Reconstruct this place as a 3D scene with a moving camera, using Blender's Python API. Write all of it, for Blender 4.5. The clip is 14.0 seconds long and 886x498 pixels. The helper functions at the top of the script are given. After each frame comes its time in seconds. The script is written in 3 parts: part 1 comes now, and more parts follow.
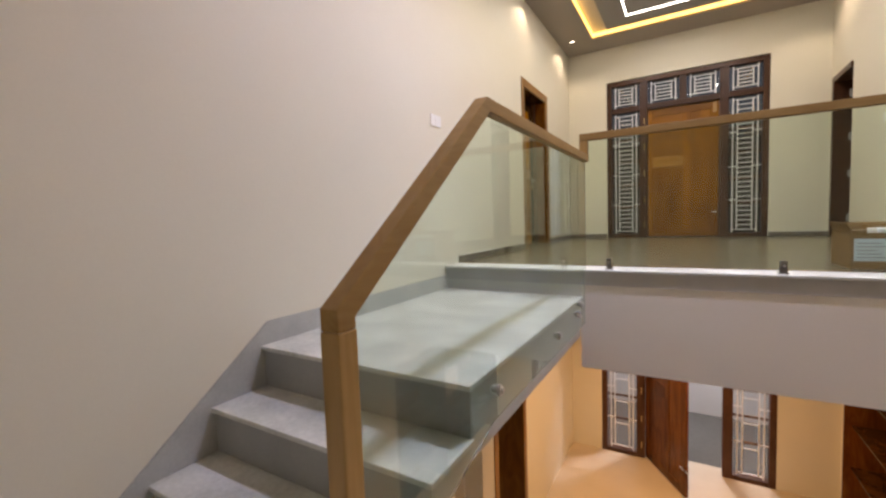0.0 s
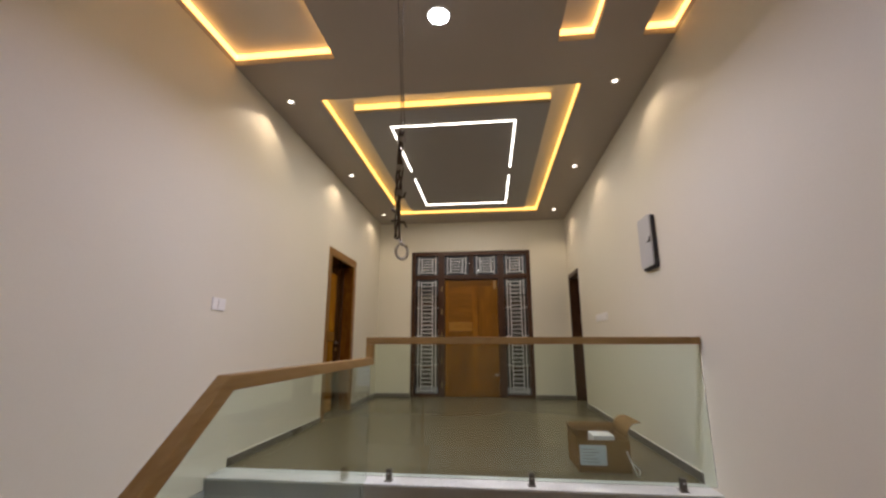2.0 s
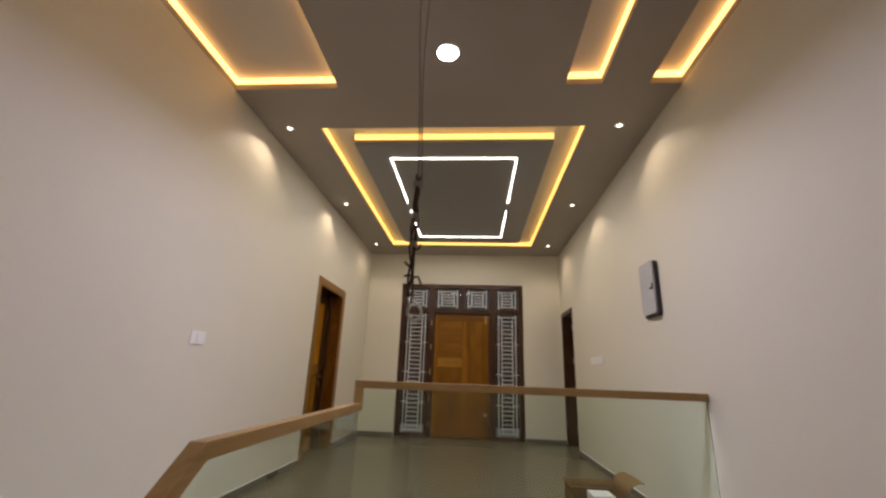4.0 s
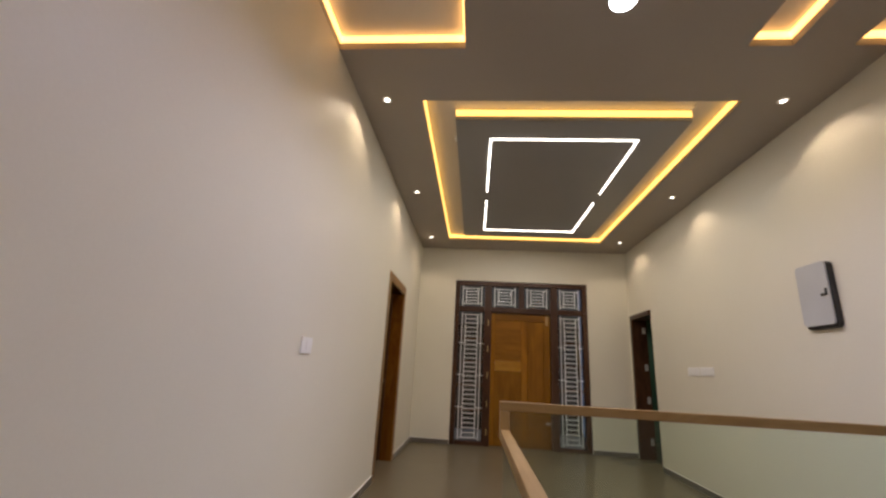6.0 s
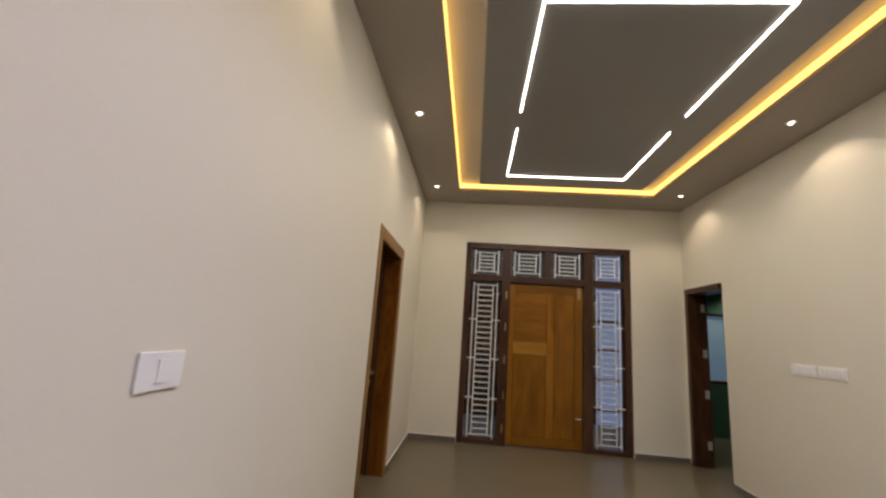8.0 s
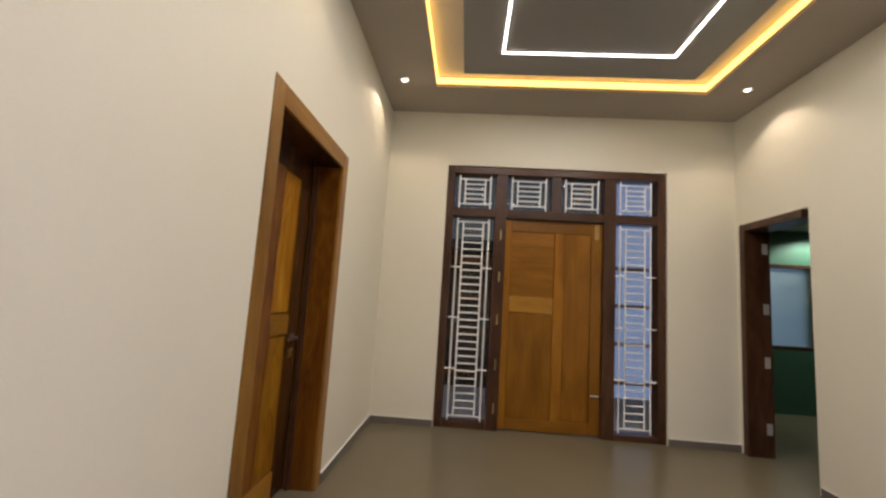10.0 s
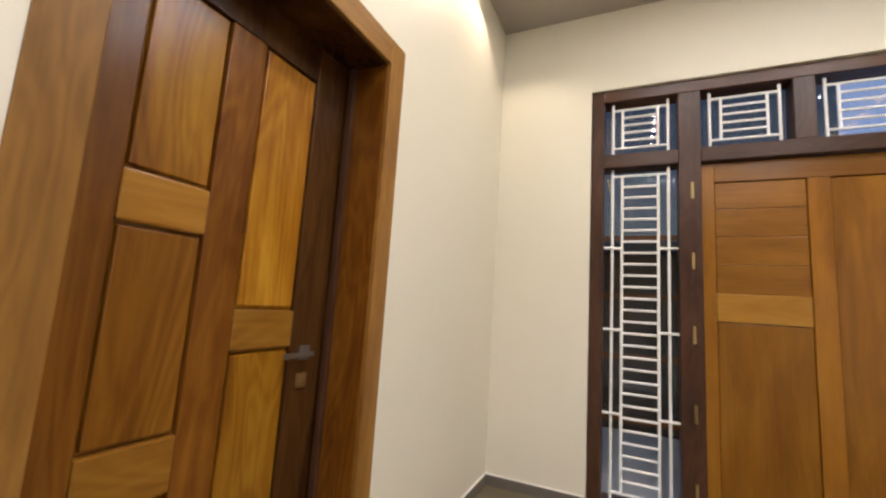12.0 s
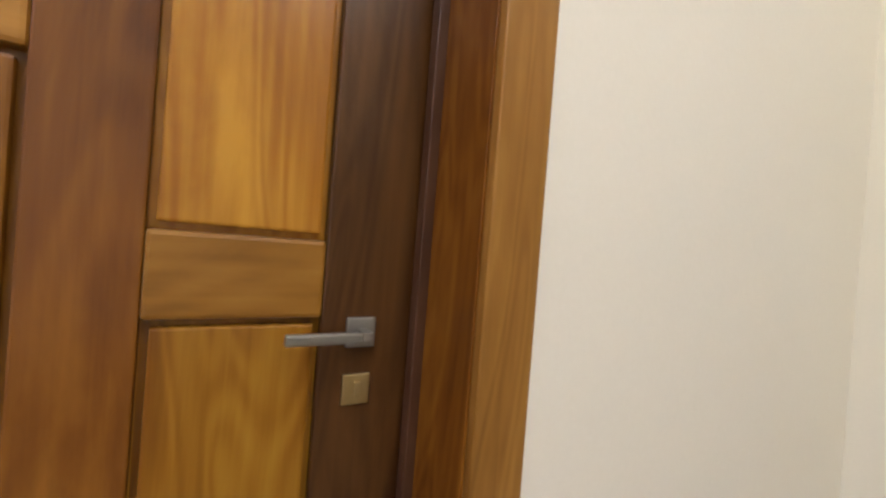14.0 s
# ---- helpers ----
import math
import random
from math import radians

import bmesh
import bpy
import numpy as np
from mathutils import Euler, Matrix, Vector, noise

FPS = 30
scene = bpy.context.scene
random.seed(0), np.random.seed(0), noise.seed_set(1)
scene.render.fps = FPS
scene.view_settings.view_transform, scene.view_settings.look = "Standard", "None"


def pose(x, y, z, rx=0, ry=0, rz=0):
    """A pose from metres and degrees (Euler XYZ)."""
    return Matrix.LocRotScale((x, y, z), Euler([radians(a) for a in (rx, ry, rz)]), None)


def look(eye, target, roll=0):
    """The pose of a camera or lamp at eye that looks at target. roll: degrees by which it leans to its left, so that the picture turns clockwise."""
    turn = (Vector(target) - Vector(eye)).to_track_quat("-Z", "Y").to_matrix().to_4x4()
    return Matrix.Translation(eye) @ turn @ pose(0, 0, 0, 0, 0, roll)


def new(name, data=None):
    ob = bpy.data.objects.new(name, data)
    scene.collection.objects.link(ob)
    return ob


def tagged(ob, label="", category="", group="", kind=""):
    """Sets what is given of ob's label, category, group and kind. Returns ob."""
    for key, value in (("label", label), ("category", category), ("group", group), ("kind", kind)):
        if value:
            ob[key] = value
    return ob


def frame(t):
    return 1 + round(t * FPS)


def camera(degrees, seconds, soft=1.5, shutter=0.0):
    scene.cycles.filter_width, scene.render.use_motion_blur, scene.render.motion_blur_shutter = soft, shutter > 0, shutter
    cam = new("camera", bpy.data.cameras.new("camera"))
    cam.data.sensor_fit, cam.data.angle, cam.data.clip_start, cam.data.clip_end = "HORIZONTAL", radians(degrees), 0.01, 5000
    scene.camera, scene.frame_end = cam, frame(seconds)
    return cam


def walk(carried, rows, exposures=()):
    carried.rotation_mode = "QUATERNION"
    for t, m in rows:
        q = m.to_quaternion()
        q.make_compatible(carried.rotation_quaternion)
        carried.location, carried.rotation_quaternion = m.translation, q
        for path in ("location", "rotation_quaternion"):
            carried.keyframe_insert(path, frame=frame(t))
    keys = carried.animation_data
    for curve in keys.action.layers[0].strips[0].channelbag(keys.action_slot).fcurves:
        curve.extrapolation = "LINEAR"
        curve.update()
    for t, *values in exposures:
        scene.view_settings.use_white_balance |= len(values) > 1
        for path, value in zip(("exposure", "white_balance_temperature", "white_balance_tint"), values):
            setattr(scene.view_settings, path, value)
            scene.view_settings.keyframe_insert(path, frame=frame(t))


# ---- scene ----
cam = camera(94.0, 14.0, soft=2.5)
PATH = [
    (0, (0.118, 0.136, 0.388), (-0.9, 1.853, 0.254), -2.0),
    (0.5, (0.258, 0.228, 0.627), (-0.284, 2.151, 0.709), -1.4),
    (1, (0.325, 0.285, 0.75), (0.006, 2.238, 1.035), -0.8),
    (1.5, (0.334, 0.274, 0.826), (0.083, 2.221, 1.208), -0.6),
    (2, (0.356, 0.183, 0.941), (0.144, 2.121, 1.385), 0.0),
    (2.5, (0.367, 0.163, 1.011), (0.189, 2.091, 1.51), 0.5),
    (5, (-0.119, 0.428, 1.054), (-0.28, 2.334, 1.636), 2.7),
    (5.5, (-0.459, 0.516, 1.062), (-0.624, 2.425, 1.636), 2.9),
    (6, (-0.717, 0.737, 1.151), (-0.887, 2.652, 1.703), 3.3),
    (6.5, (-0.853, 1.119, 1.142), (-1.025, 3.046, 1.651), 3.6),
    (7, (-0.928, 1.558, 1.224), (-1.103, 3.493, 1.698), 3.8),
    (7.5, (-0.921, 1.831, 1.294), (-1.1, 3.775, 1.728), 3.9),
    (8, (-0.931, 2.148, 1.378), (-1.098, 4.102, 1.77), 4.0),
    (10.5, (-0.808, 4.027, 1.217), (-0.932, 6.011, 1.441), 3.5),
    (11, (-0.816, 4.393, 1.184), (-1.125, 6.355, 1.418), 3.6),
    (11.5, (-0.821, 4.731, 1.145), (-1.344, 6.642, 1.419), 3.9),
    (12, (-0.826, 5.055, 1.153), (-1.664, 6.852, 1.418), 3.7),
    (12.5, (-0.848, 5.330, 1.149), (-1.971, 6.969, 1.380), 4.6),
    (13, (-0.933, 5.601, 1.136), (-2.273, 7.078, 1.294), 4.6),
    (13.5, (-1.084, 5.823, 1.130), (-2.602, 7.124, 1.177), 4.5),
    (14, (-1.235, 5.999, 1.105), (-2.963, 7.005, 1.091), 4.5),
]
EXPOSURES = [(0.0, 0.78, 6550, 13), (0.5, 0.44, 6550, 14), (1.5, 0.15, 6550, 14), (2.5, 0.11, 6550, 13), (5.0, 0.06, 6550, 13), (7.0, 0.14, 6500, 13),
             (8.0, 0.20, 6400, 12), (10.5, 0.72, 6250, 11), (11.5, 1.06, 6100, 11), (12.5, 1.29, 5950, 11), (14.0, 1.43, 5600, 11)]
walk(cam, [(t, look(eye, target, roll)) for t, eye, target, roll in PATH], EXPOSURES)

# ---- world, sun and large lights ----
XL, XR, YF, ZC = -1.715, 1.808, 7.845, 3.215   # hall walls, front wall, ceiling
YB, ZH, ZG = -1.35, -0.814, -3.40               # stairwell back wall, half landing, ground floor

world = bpy.data.worlds.new("dusk_sky")
scene.world = world
world.use_nodes = True
wn = world.node_tree
sky = wn.nodes.new("ShaderNodeTexSky")
sky.sky_type, sky.sun_disc = "NISHITA", False
sky.sun_elevation, sky.sun_rotation = radians(4.0), radians(180)
wn.nodes["Background"].inputs[1].default_value = 0.017
tint = wn.nodes.new("ShaderNodeMix")
tint.data_type, tint.blend_type, tint.inputs[0].default_value = "RGBA", "MULTIPLY", 1.0
tint.inputs[7].default_value = (0.88, 0.80, 1.0, 1)
wn.links.new(sky.outputs[0], tint.inputs[6])
wn.links.new(tint.outputs[2], wn.nodes["Background"].inputs[0])

WARM_SPOT, COOL_LAMP, WARM_LAMP = (1.0, 0.80, 0.59), (0.72, 0.72, 1.0), (1.0, 0.56, 0.25)
SPOT_W, ROUND_W, LOWER_W, ROOM_W = 11.0, 29.0, 34.0, 42.0
LED_WHITE, LED_AMBER, LENS, LINE_W = 7.0, 2.0, 8.0, 4.8   # LINE_W: watts for each metre of white light line


def lamp(name, kind, at, power, colour, size=0.05, spread=None, aim=(0, 0, -1)):
    data = bpy.data.lights.new(name, kind)
    data.energy, data.color = power, colour
    if kind == "SPOT":
        data.spot_size, data.spot_blend, data.shadow_soft_size = spread, 0.45, size
    elif kind == "AREA":
        data.shape, data.size = "DISK", size
        data.spread = radians(145)
    else:
        data.shadow_soft_size = size
    ob = new(name, data)
    ob.matrix_world = look(at, Vector(at) + Vector(aim) + Vector((0, 1e-4, 0)))
    return ob


# ---- materials ----
def nodes_of(name):
    m = bpy.data.materials.new(name)
    m.use_nodes = True
    return m, m.node_tree, m.node_tree.nodes["Principled BSDF"]


def link(nt, a, b):
    nt.links.new(a, b)


def noise_of(nt, vector, scale, detail=5.0, rough=0.55, distort=0.0):
    n = nt.nodes.new("ShaderNodeTexNoise")
    n.inputs["Scale"].default_value, n.inputs["Detail"].default_value = scale, detail
    n.inputs["Roughness"].default_value, n.inputs["Distortion"].default_value = rough, distort
    link(nt, vector, n.inputs["Vector"])
    return n


def ramp_of(nt, fac, stops):
    r = nt.nodes.new("ShaderNodeValToRGB")
    while len(r.color_ramp.elements) < len(stops):
        r.color_ramp.elements.new(0.5)
    for e, (p, c) in zip(r.color_ramp.elements, stops):
        e.position, e.color = p, (*c, 1) if len(c) == 3 else c
    link(nt, fac, r.inputs[0])
    return r


def coords(nt, scale=(1, 1, 1), shift=False):
    tc = nt.nodes.new("ShaderNodeTexCoord")
    mp = nt.nodes.new("ShaderNodeMapping")
    mp.inputs["Scale"].default_value = scale
    link(nt, tc.outputs["Object"], mp.inputs["Vector"])
    if shift:
        info = nt.nodes.new("ShaderNodeObjectInfo")
        mul = nt.nodes.new("ShaderNodeMath")
        mul.operation = "MULTIPLY"
        mul.inputs[1].default_value = 37.0
        link(nt, info.outputs["Random"], mul.inputs[0])
        link(nt, mul.outputs[0], mp.inputs["Location"])
    return mp.outputs[0]


def bump_of(nt, bsdf, height, strength, distance):
    b = nt.nodes.new("ShaderNodeBump")
    b.inputs["Strength"].default_value, b.inputs["Distance"].default_value = strength, distance
    link(nt, height, b.inputs["Height"])
    link(nt, b.outputs[0], bsdf.inputs["Normal"])


def surface(name, a, b, big=1.3, fine=60.0, rough=(0.5, 0.65), bump=0.15, metal=0.0, dist=0.002, spec=0.5):
    """Painted, plastered, stone or metal surface: a wide mottling, a fine grain and uneven gloss."""
    m, nt, bsdf = nodes_of(name)
    v = coords(nt)
    n1, n2 = noise_of(nt, v, big, 6.0), noise_of(nt, v, fine, 3.0)
    mix = nt.nodes.new("ShaderNodeMix")
    mix.data_type, mix.inputs[0].default_value = "FLOAT", 0.3
    link(nt, n1.outputs[0], mix.inputs[2])
    link(nt, n2.outputs[0], mix.inputs[3])
    r = ramp_of(nt, mix.outputs[0], [(0.3, a), (0.7, b)])
    link(nt, r.outputs[0], bsdf.inputs["Base Color"])
    g = ramp_of(nt, n1.outputs[0], [(0.3, (rough[0],) * 3), (0.7, (rough[1],) * 3)])
    link(nt, g.outputs[0], bsdf.inputs["Roughness"])
    bsdf.inputs["Metallic"].default_value = metal
    bsdf.inputs["Specular IOR Level"].default_value = spec
    bump_of(nt, bsdf, n2.outputs[0], bump, dist)
    return m


def wood(name, dark, mid, light, along="z", rough=0.38, tight=1.0, figure=0.34):
    """Varnished timber with grain drawn out along one axis, and a shift of its own for each piece."""
    m, nt, bsdf = nodes_of(name)
    s = [4.2 * tight] * 3
    s["xyz".index(along)] = 0.75
    v = coords(nt, s, shift=True)
    n1 = noise_of(nt, v, 1.0, 2.0, 0.5, 0.9)
    s2 = [60.0 * tight] * 3
    s2["xyz".index(along)] = 1.8
    n2 = noise_of(nt, coords(nt, s2, shift=True), 1.0, 3.0, 0.6, 0.3)
    ws = [1.0] * 3
    ws["xyz".index(along)] = 0.24
    wide = noise_of(nt, coords(nt, ws, shift=True), 6.0, 5.0, 0.6, 0.7)
    mix = nt.nodes.new("ShaderNodeMix")
    mix.data_type, mix.inputs[0].default_value = "FLOAT", 0.34
    link(nt, n1.outputs[0], mix.inputs[2])
    link(nt, n2.outputs[0], mix.inputs[3])
    # cathedral figure: growth rings as contour lines of the drawn-out noise
    turn = nt.nodes.new("ShaderNodeMath")
    turn.operation, turn.inputs[1].default_value = "MULTIPLY", 85.0
    link(nt, n1.outputs[0], turn.inputs[0])
    wave = nt.nodes.new("ShaderNodeMath")
    wave.operation = "SINE"
    link(nt, turn.outputs[0], wave.inputs[0])
    ring = nt.nodes.new("ShaderNodeMapRange")
    ring.inputs[1].default_value, ring.inputs[3].default_value, ring.inputs[4].default_value = -1.0, 0.34, 0.60
    link(nt, wave.outputs[0], ring.inputs[0])
    mix3 = nt.nodes.new("ShaderNodeMix")
    mix3.data_type, mix3.inputs[0].default_value = "FLOAT", figure
    link(nt, mix.outputs[0], mix3.inputs[2])
    link(nt, ring.outputs[0], mix3.inputs[3])
    mix2 = nt.nodes.new("ShaderNodeMix")
    mix2.data_type, mix2.inputs[0].default_value = "FLOAT", 0.44
    link(nt, mix3.outputs[0], mix2.inputs[2])
    link(nt, wide.outputs[0], mix2.inputs[3])
    r = ramp_of(nt, mix2.outputs[0], [(0.385, dark), (0.5, mid), (0.615, light)])
    info = nt.nodes.new("ShaderNodeObjectInfo")
    tone = ramp_of(nt, info.outputs["Random"], [(0.0, (0.78,) * 3), (1.0, (1.15,) * 3)])
    mul = nt.nodes.new("ShaderNodeMix")
    mul.data_type, mul.blend_type, mul.inputs[0].default_value = "RGBA", "MULTIPLY", 1.0
    link(nt, r.outputs[0], mul.inputs[6])
    link(nt, tone.outputs[0], mul.inputs[7])
    link(nt, mul.outputs[2], bsdf.inputs["Base Color"])
    bsdf.inputs["Roughness"].default_value = rough
    bsdf.inputs["Specular IOR Level"].default_value = 0.34
    bump_of(nt, bsdf, n2.outputs[0], 0.12, 0.002)
    return m


def glass(name, tint, rough=0.0):
    m, nt, bsdf = nodes_of(name)
    bsdf.inputs["Base Color"].default_value = (*tint, 1)
    bsdf.inputs["Transmission Weight"].default_value = 1.0
    bsdf.inputs["Roughness"].default_value, bsdf.inputs["IOR"].default_value = rough, 1.45
    return m


def glow(name, colour, strength, body=0.8):
    m, nt, bsdf = nodes_of(name)
    bsdf.inputs["Base Color"].default_value = (body, body, body, 1)
    bsdf.inputs["Emission Color"].default_value = (*colour, 1)
    bsdf.inputs["Emission Strength"].default_value = strength
    return m


PAINT = surface("cream_wall_paint", (0.75, 0.71, 0.585), (0.80, 0.76, 0.635), 0.9, 90, (0.46, 0.58), 0.10)
WHITE_PAINT = surface("pale_cream_beam_paint", (0.84, 0.80, 0.72), (0.88, 0.84, 0.77), 0.9, 90, (0.5, 0.6), 0.10)
CEIL = surface("grey_ceiling_paint", (0.36, 0.32, 0.27), (0.40, 0.355, 0.30), 0.8, 80, (0.55, 0.65), 0.08)
PANEL = surface("dark_grey_panel_paint", (0.28, 0.275, 0.265), (0.32, 0.315, 0.30), 0.8, 80, (0.35, 0.45), 0.06)
TILE = surface("taupe_polished_tile", (0.155, 0.129, 0.080), (0.180, 0.151, 0.096), 0.9, 260, (0.25, 0.25), 0.0, spec=0.2)
SKIRT = surface("taupe_skirting_tile", (0.13, 0.115, 0.095), (0.17, 0.15, 0.125), 2.0, 150, (0.25, 0.4), 0.04)
CAULK = surface("white_caulk_line", (0.70, 0.68, 0.64), (0.80, 0.78, 0.74), 6, 90, (0.5, 0.7), 0.1)
MARBLE = surface("dusty_white_marble", (0.40, 0.425, 0.395), (0.77, 0.785, 0.745), 3.4, 50, (0.35, 0.65), 0.05)
GREY_STONE = surface("grey_granite_riser", (0.27, 0.28, 0.27), (0.39, 0.40, 0.38), 3.0, 140, (0.35, 0.55), 0.06)
FASCIA = surface("polished_pale_grey_granite", (0.40, 0.39, 0.365), (0.52, 0.505, 0.475), 3.0, 140, (0.12, 0.25), 0.04)
STAIR_SKIRT = surface("light_grey_stair_skirting", (0.37, 0.38, 0.36), (0.53, 0.54, 0.51), 5.0, 90, (0.4, 0.6), 0.10)
CREAM_TILE = surface("cream_floor_tile", (0.50, 0.42, 0.31), (0.64, 0.55, 0.42), 1.2, 120, (0.08, 0.2), 0.02)
OAK_Y = wood("light_oak_rail_y", (0.32, 0.185, 0.058), (0.39, 0.243, 0.084), (0.46, 0.298, 0.116), "y", 0.42)
OAK_X = wood("light_oak_rail_x", (0.32, 0.185, 0.058), (0.39, 0.243, 0.084), (0.46, 0.298, 0.116), "x", 0.42)
OAK_Z = wood("light_oak_post", (0.32, 0.185, 0.058), (0.39, 0.243, 0.084), (0.46, 0.298, 0.116), "z", 0.42)
TEAK = wood("varnished_teak", (0.17, 0.055, 0.004), (0.31, 0.128, 0.008), (0.45, 0.225, 0.017), "z", 0.26)
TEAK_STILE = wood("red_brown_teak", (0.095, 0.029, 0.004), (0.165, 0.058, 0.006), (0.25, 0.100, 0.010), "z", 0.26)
# teak toned down for the less lit lower panels
TEAK_DIM = wood("dimmed_lower_teak", (0.125, 0.043, 0.004), (0.215, 0.083, 0.007), (0.315, 0.140, 0.012), "z", 0.26)
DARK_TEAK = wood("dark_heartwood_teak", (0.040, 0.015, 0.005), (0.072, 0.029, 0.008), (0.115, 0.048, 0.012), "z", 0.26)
MUNTIN = wood("brown_muntin_teak", (0.07, 0.030, 0.010), (0.11, 0.050, 0.016), (0.16, 0.075, 0.025), "x", 0.36)
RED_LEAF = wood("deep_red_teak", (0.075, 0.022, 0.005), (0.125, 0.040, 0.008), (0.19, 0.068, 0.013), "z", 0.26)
TEAK_Y = wood("varnished_teak_cross", (0.21, 0.085, 0.008), (0.32, 0.145, 0.016), (0.41, 0.20, 0.028), "y", 0.32)
ENTRY = wood("even_brown_teak", (0.185, 0.072, 0.006), (0.25, 0.102, 0.008), (0.305, 0.134, 0.011), "z", 0.24, figure=0.12)
ENTRY_X = wood("even_brown_teak_board", (0.18, 0.069, 0.006), (0.24, 0.099, 0.009), (0.295, 0.130, 0.014), "x", 0.26, figure=0.12)
TEAK_GOLD = wood("golden_sapwood_teak", (0.265, 0.118, 0.012), (0.325, 0.155, 0.018), (0.38, 0.195, 0.028), "x", 0.28)
DARK_STEEL = surface("dull_dark_steel", (0.12, 0.11, 0.09), (0.20, 0.185, 0.155), 9, 220, (0.35, 0.5), 0.05, 0.6)
CASING = wood("golden_brown_casing", (0.18, 0.080, 0.013), (0.275, 0.132, 0.024), (0.36, 0.188, 0.040), "z", 0.36)
CASING_Y = wood("golden_brown_casing_head", (0.18, 0.080, 0.013), (0.275, 0.132, 0.024), (0.36, 0.188, 0.040), "y", 0.36)
DARK = wood("dark_stained_timber", (0.036, 0.014, 0.007), (0.068, 0.029, 0.014), (0.10, 0.047, 0.024), "z", 0.34)
DARK_X = wood("dark_stained_timber_x", (0.036, 0.014, 0.007), (0.068, 0.029, 0.014), (0.10, 0.047, 0.024), "x", 0.34)
ROD = surface("white_enamel_rod", (0.88, 0.88, 0.87), (0.93, 0.93, 0.92), 8, 120, (0.3, 0.42), 0.04)
PLASTIC = surface("white_switch_plastic", (0.87, 0.865, 0.84), (0.91, 0.905, 0.88), 5, 200, (0.28, 0.36), 0.02)
BOARD = surface("grey_board_cover", (0.50, 0.50, 0.49), (0.56, 0.56, 0.55), 3, 160, (0.35, 0.45), 0.02)
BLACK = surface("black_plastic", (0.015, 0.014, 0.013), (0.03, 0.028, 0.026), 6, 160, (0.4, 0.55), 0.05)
STEEL = surface("brushed_steel", (0.55, 0.54, 0.52), (0.66, 0.65, 0.63), 6, 300, (0.22, 0.34), 0.03, 1.0)
PALE_HINGE = surface("dull_pale_zinc", (0.42, 0.41, 0.39), (0.54, 0.53, 0.50), 9, 200, (0.4, 0.55), 0.04, 0.2)
HANDLE = surface("worn_grey_steel", (0.27, 0.26, 0.235), (0.38, 0.365, 0.33), 9, 260, (0.28, 0.42), 0.04, 0.9)
BRASS = surface("aged_brass", (0.50, 0.38, 0.17), (0.62, 0.49, 0.24), 9, 220, (0.28, 0.42), 0.05, 1.0)
CARD = surface("brown_cardboard", (0.19, 0.103, 0.028), (0.26, 0.150, 0.046), 3.5, 70, (0.75, 0.9), 0.15)
PAPER = surface("white_paper", (0.70, 0.68, 0.63), (0.80, 0.78, 0.73), 6, 120, (0.6, 0.8), 0.06)
LABEL = surface("pale_blue_label", (0.46, 0.52, 0.53), (0.56, 0.61, 0.61), 14, 120, (0.5, 0.6), 0.04)
GREEN = surface("green_room_paint", (0.060, 0.145, 0.088), (0.085, 0.18, 0.11), 0.9, 90, (0.5, 0.6), 0.08)
WIRE = surface("dark_wire_sheath", (0.035, 0.022, 0.016), (0.07, 0.045, 0.03), 14, 90, (0.4, 0.6), 0.1)
GREY_WIRE = surface("grey_wire_sheath", (0.22, 0.20, 0.18), (0.32, 0.30, 0.27), 14, 90, (0.4, 0.6), 0.1)
RENDER_OUT = surface("pale_outside_plaster", (0.52, 0.52, 0.52), (0.62, 0.62, 0.61), 1.0, 40, (0.7, 0.85), 0.2)
SOIL = surface("dark_ground", (0.07, 0.065, 0.055), (0.12, 0.11, 0.095), 0.6, 12, (0.8, 0.95), 0.3)
PANE = glass("clear_window_glass", (0.97, 0.98, 0.98))
FROSTED = glass("frosted_room_glass", (0.58, 0.68, 0.55), 0.45)
RAIL_GLASS = glass("greenish_toughened_glass", (0.82, 0.935, 0.855))
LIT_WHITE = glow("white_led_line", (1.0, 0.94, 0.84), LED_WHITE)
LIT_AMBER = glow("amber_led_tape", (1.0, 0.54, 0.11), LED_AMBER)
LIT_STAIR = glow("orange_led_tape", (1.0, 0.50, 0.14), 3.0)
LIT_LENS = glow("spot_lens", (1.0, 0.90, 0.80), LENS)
LIT_ROUND = glow("cool_round_diffuser", (0.80, 0.88, 1.0), 45.0)


# ---- mesh helpers ----
def box(bm, x0, x1, y0, y1, z0, z1, r=0.0):
    """A box from corner to corner, with edges rounded by r."""
    t = bmesh.new()
    bmesh.ops.create_cube(t, size=1.0)
    for v in t.verts:
        v.co = Vector(((x0 + x1) / 2 + v.co.x * (x1 - x0), (y0 + y1) / 2 + v.co.y * (y1 - y0), (z0 + z1) / 2 + v.co.z * (z1 - z0)))
    if r:
        bmesh.ops.bevel(t, geom=t.edges[:], offset=r, segments=2, profile=0.6, affect="EDGES")
    join(bm, t)
    return bm


def join(bm, t):
    me = bpy.data.meshes.new("scratch")
    t.to_mesh(me)
    t.free()
    bm.from_mesh(me)
    bpy.data.meshes.remove(me)


def rod(bm, a, b, r, sides=8, r2=None):
    """A round bar from a to b."""
    a, b = Vector(a), Vector(b)
    t = bmesh.new()
    bmesh.ops.create_cone(t, cap_ends=True, segments=sides, radius1=r, radius2=r if r2 is None else r2, depth=(b - a).length)
    m = Matrix.Translation((a + b) / 2) @ (b - a).to_track_quat("Z", "Y").to_matrix().to_4x4()
    bmesh.ops.transform(t, matrix=m, verts=t.verts)
    join(bm, t)
    return bm


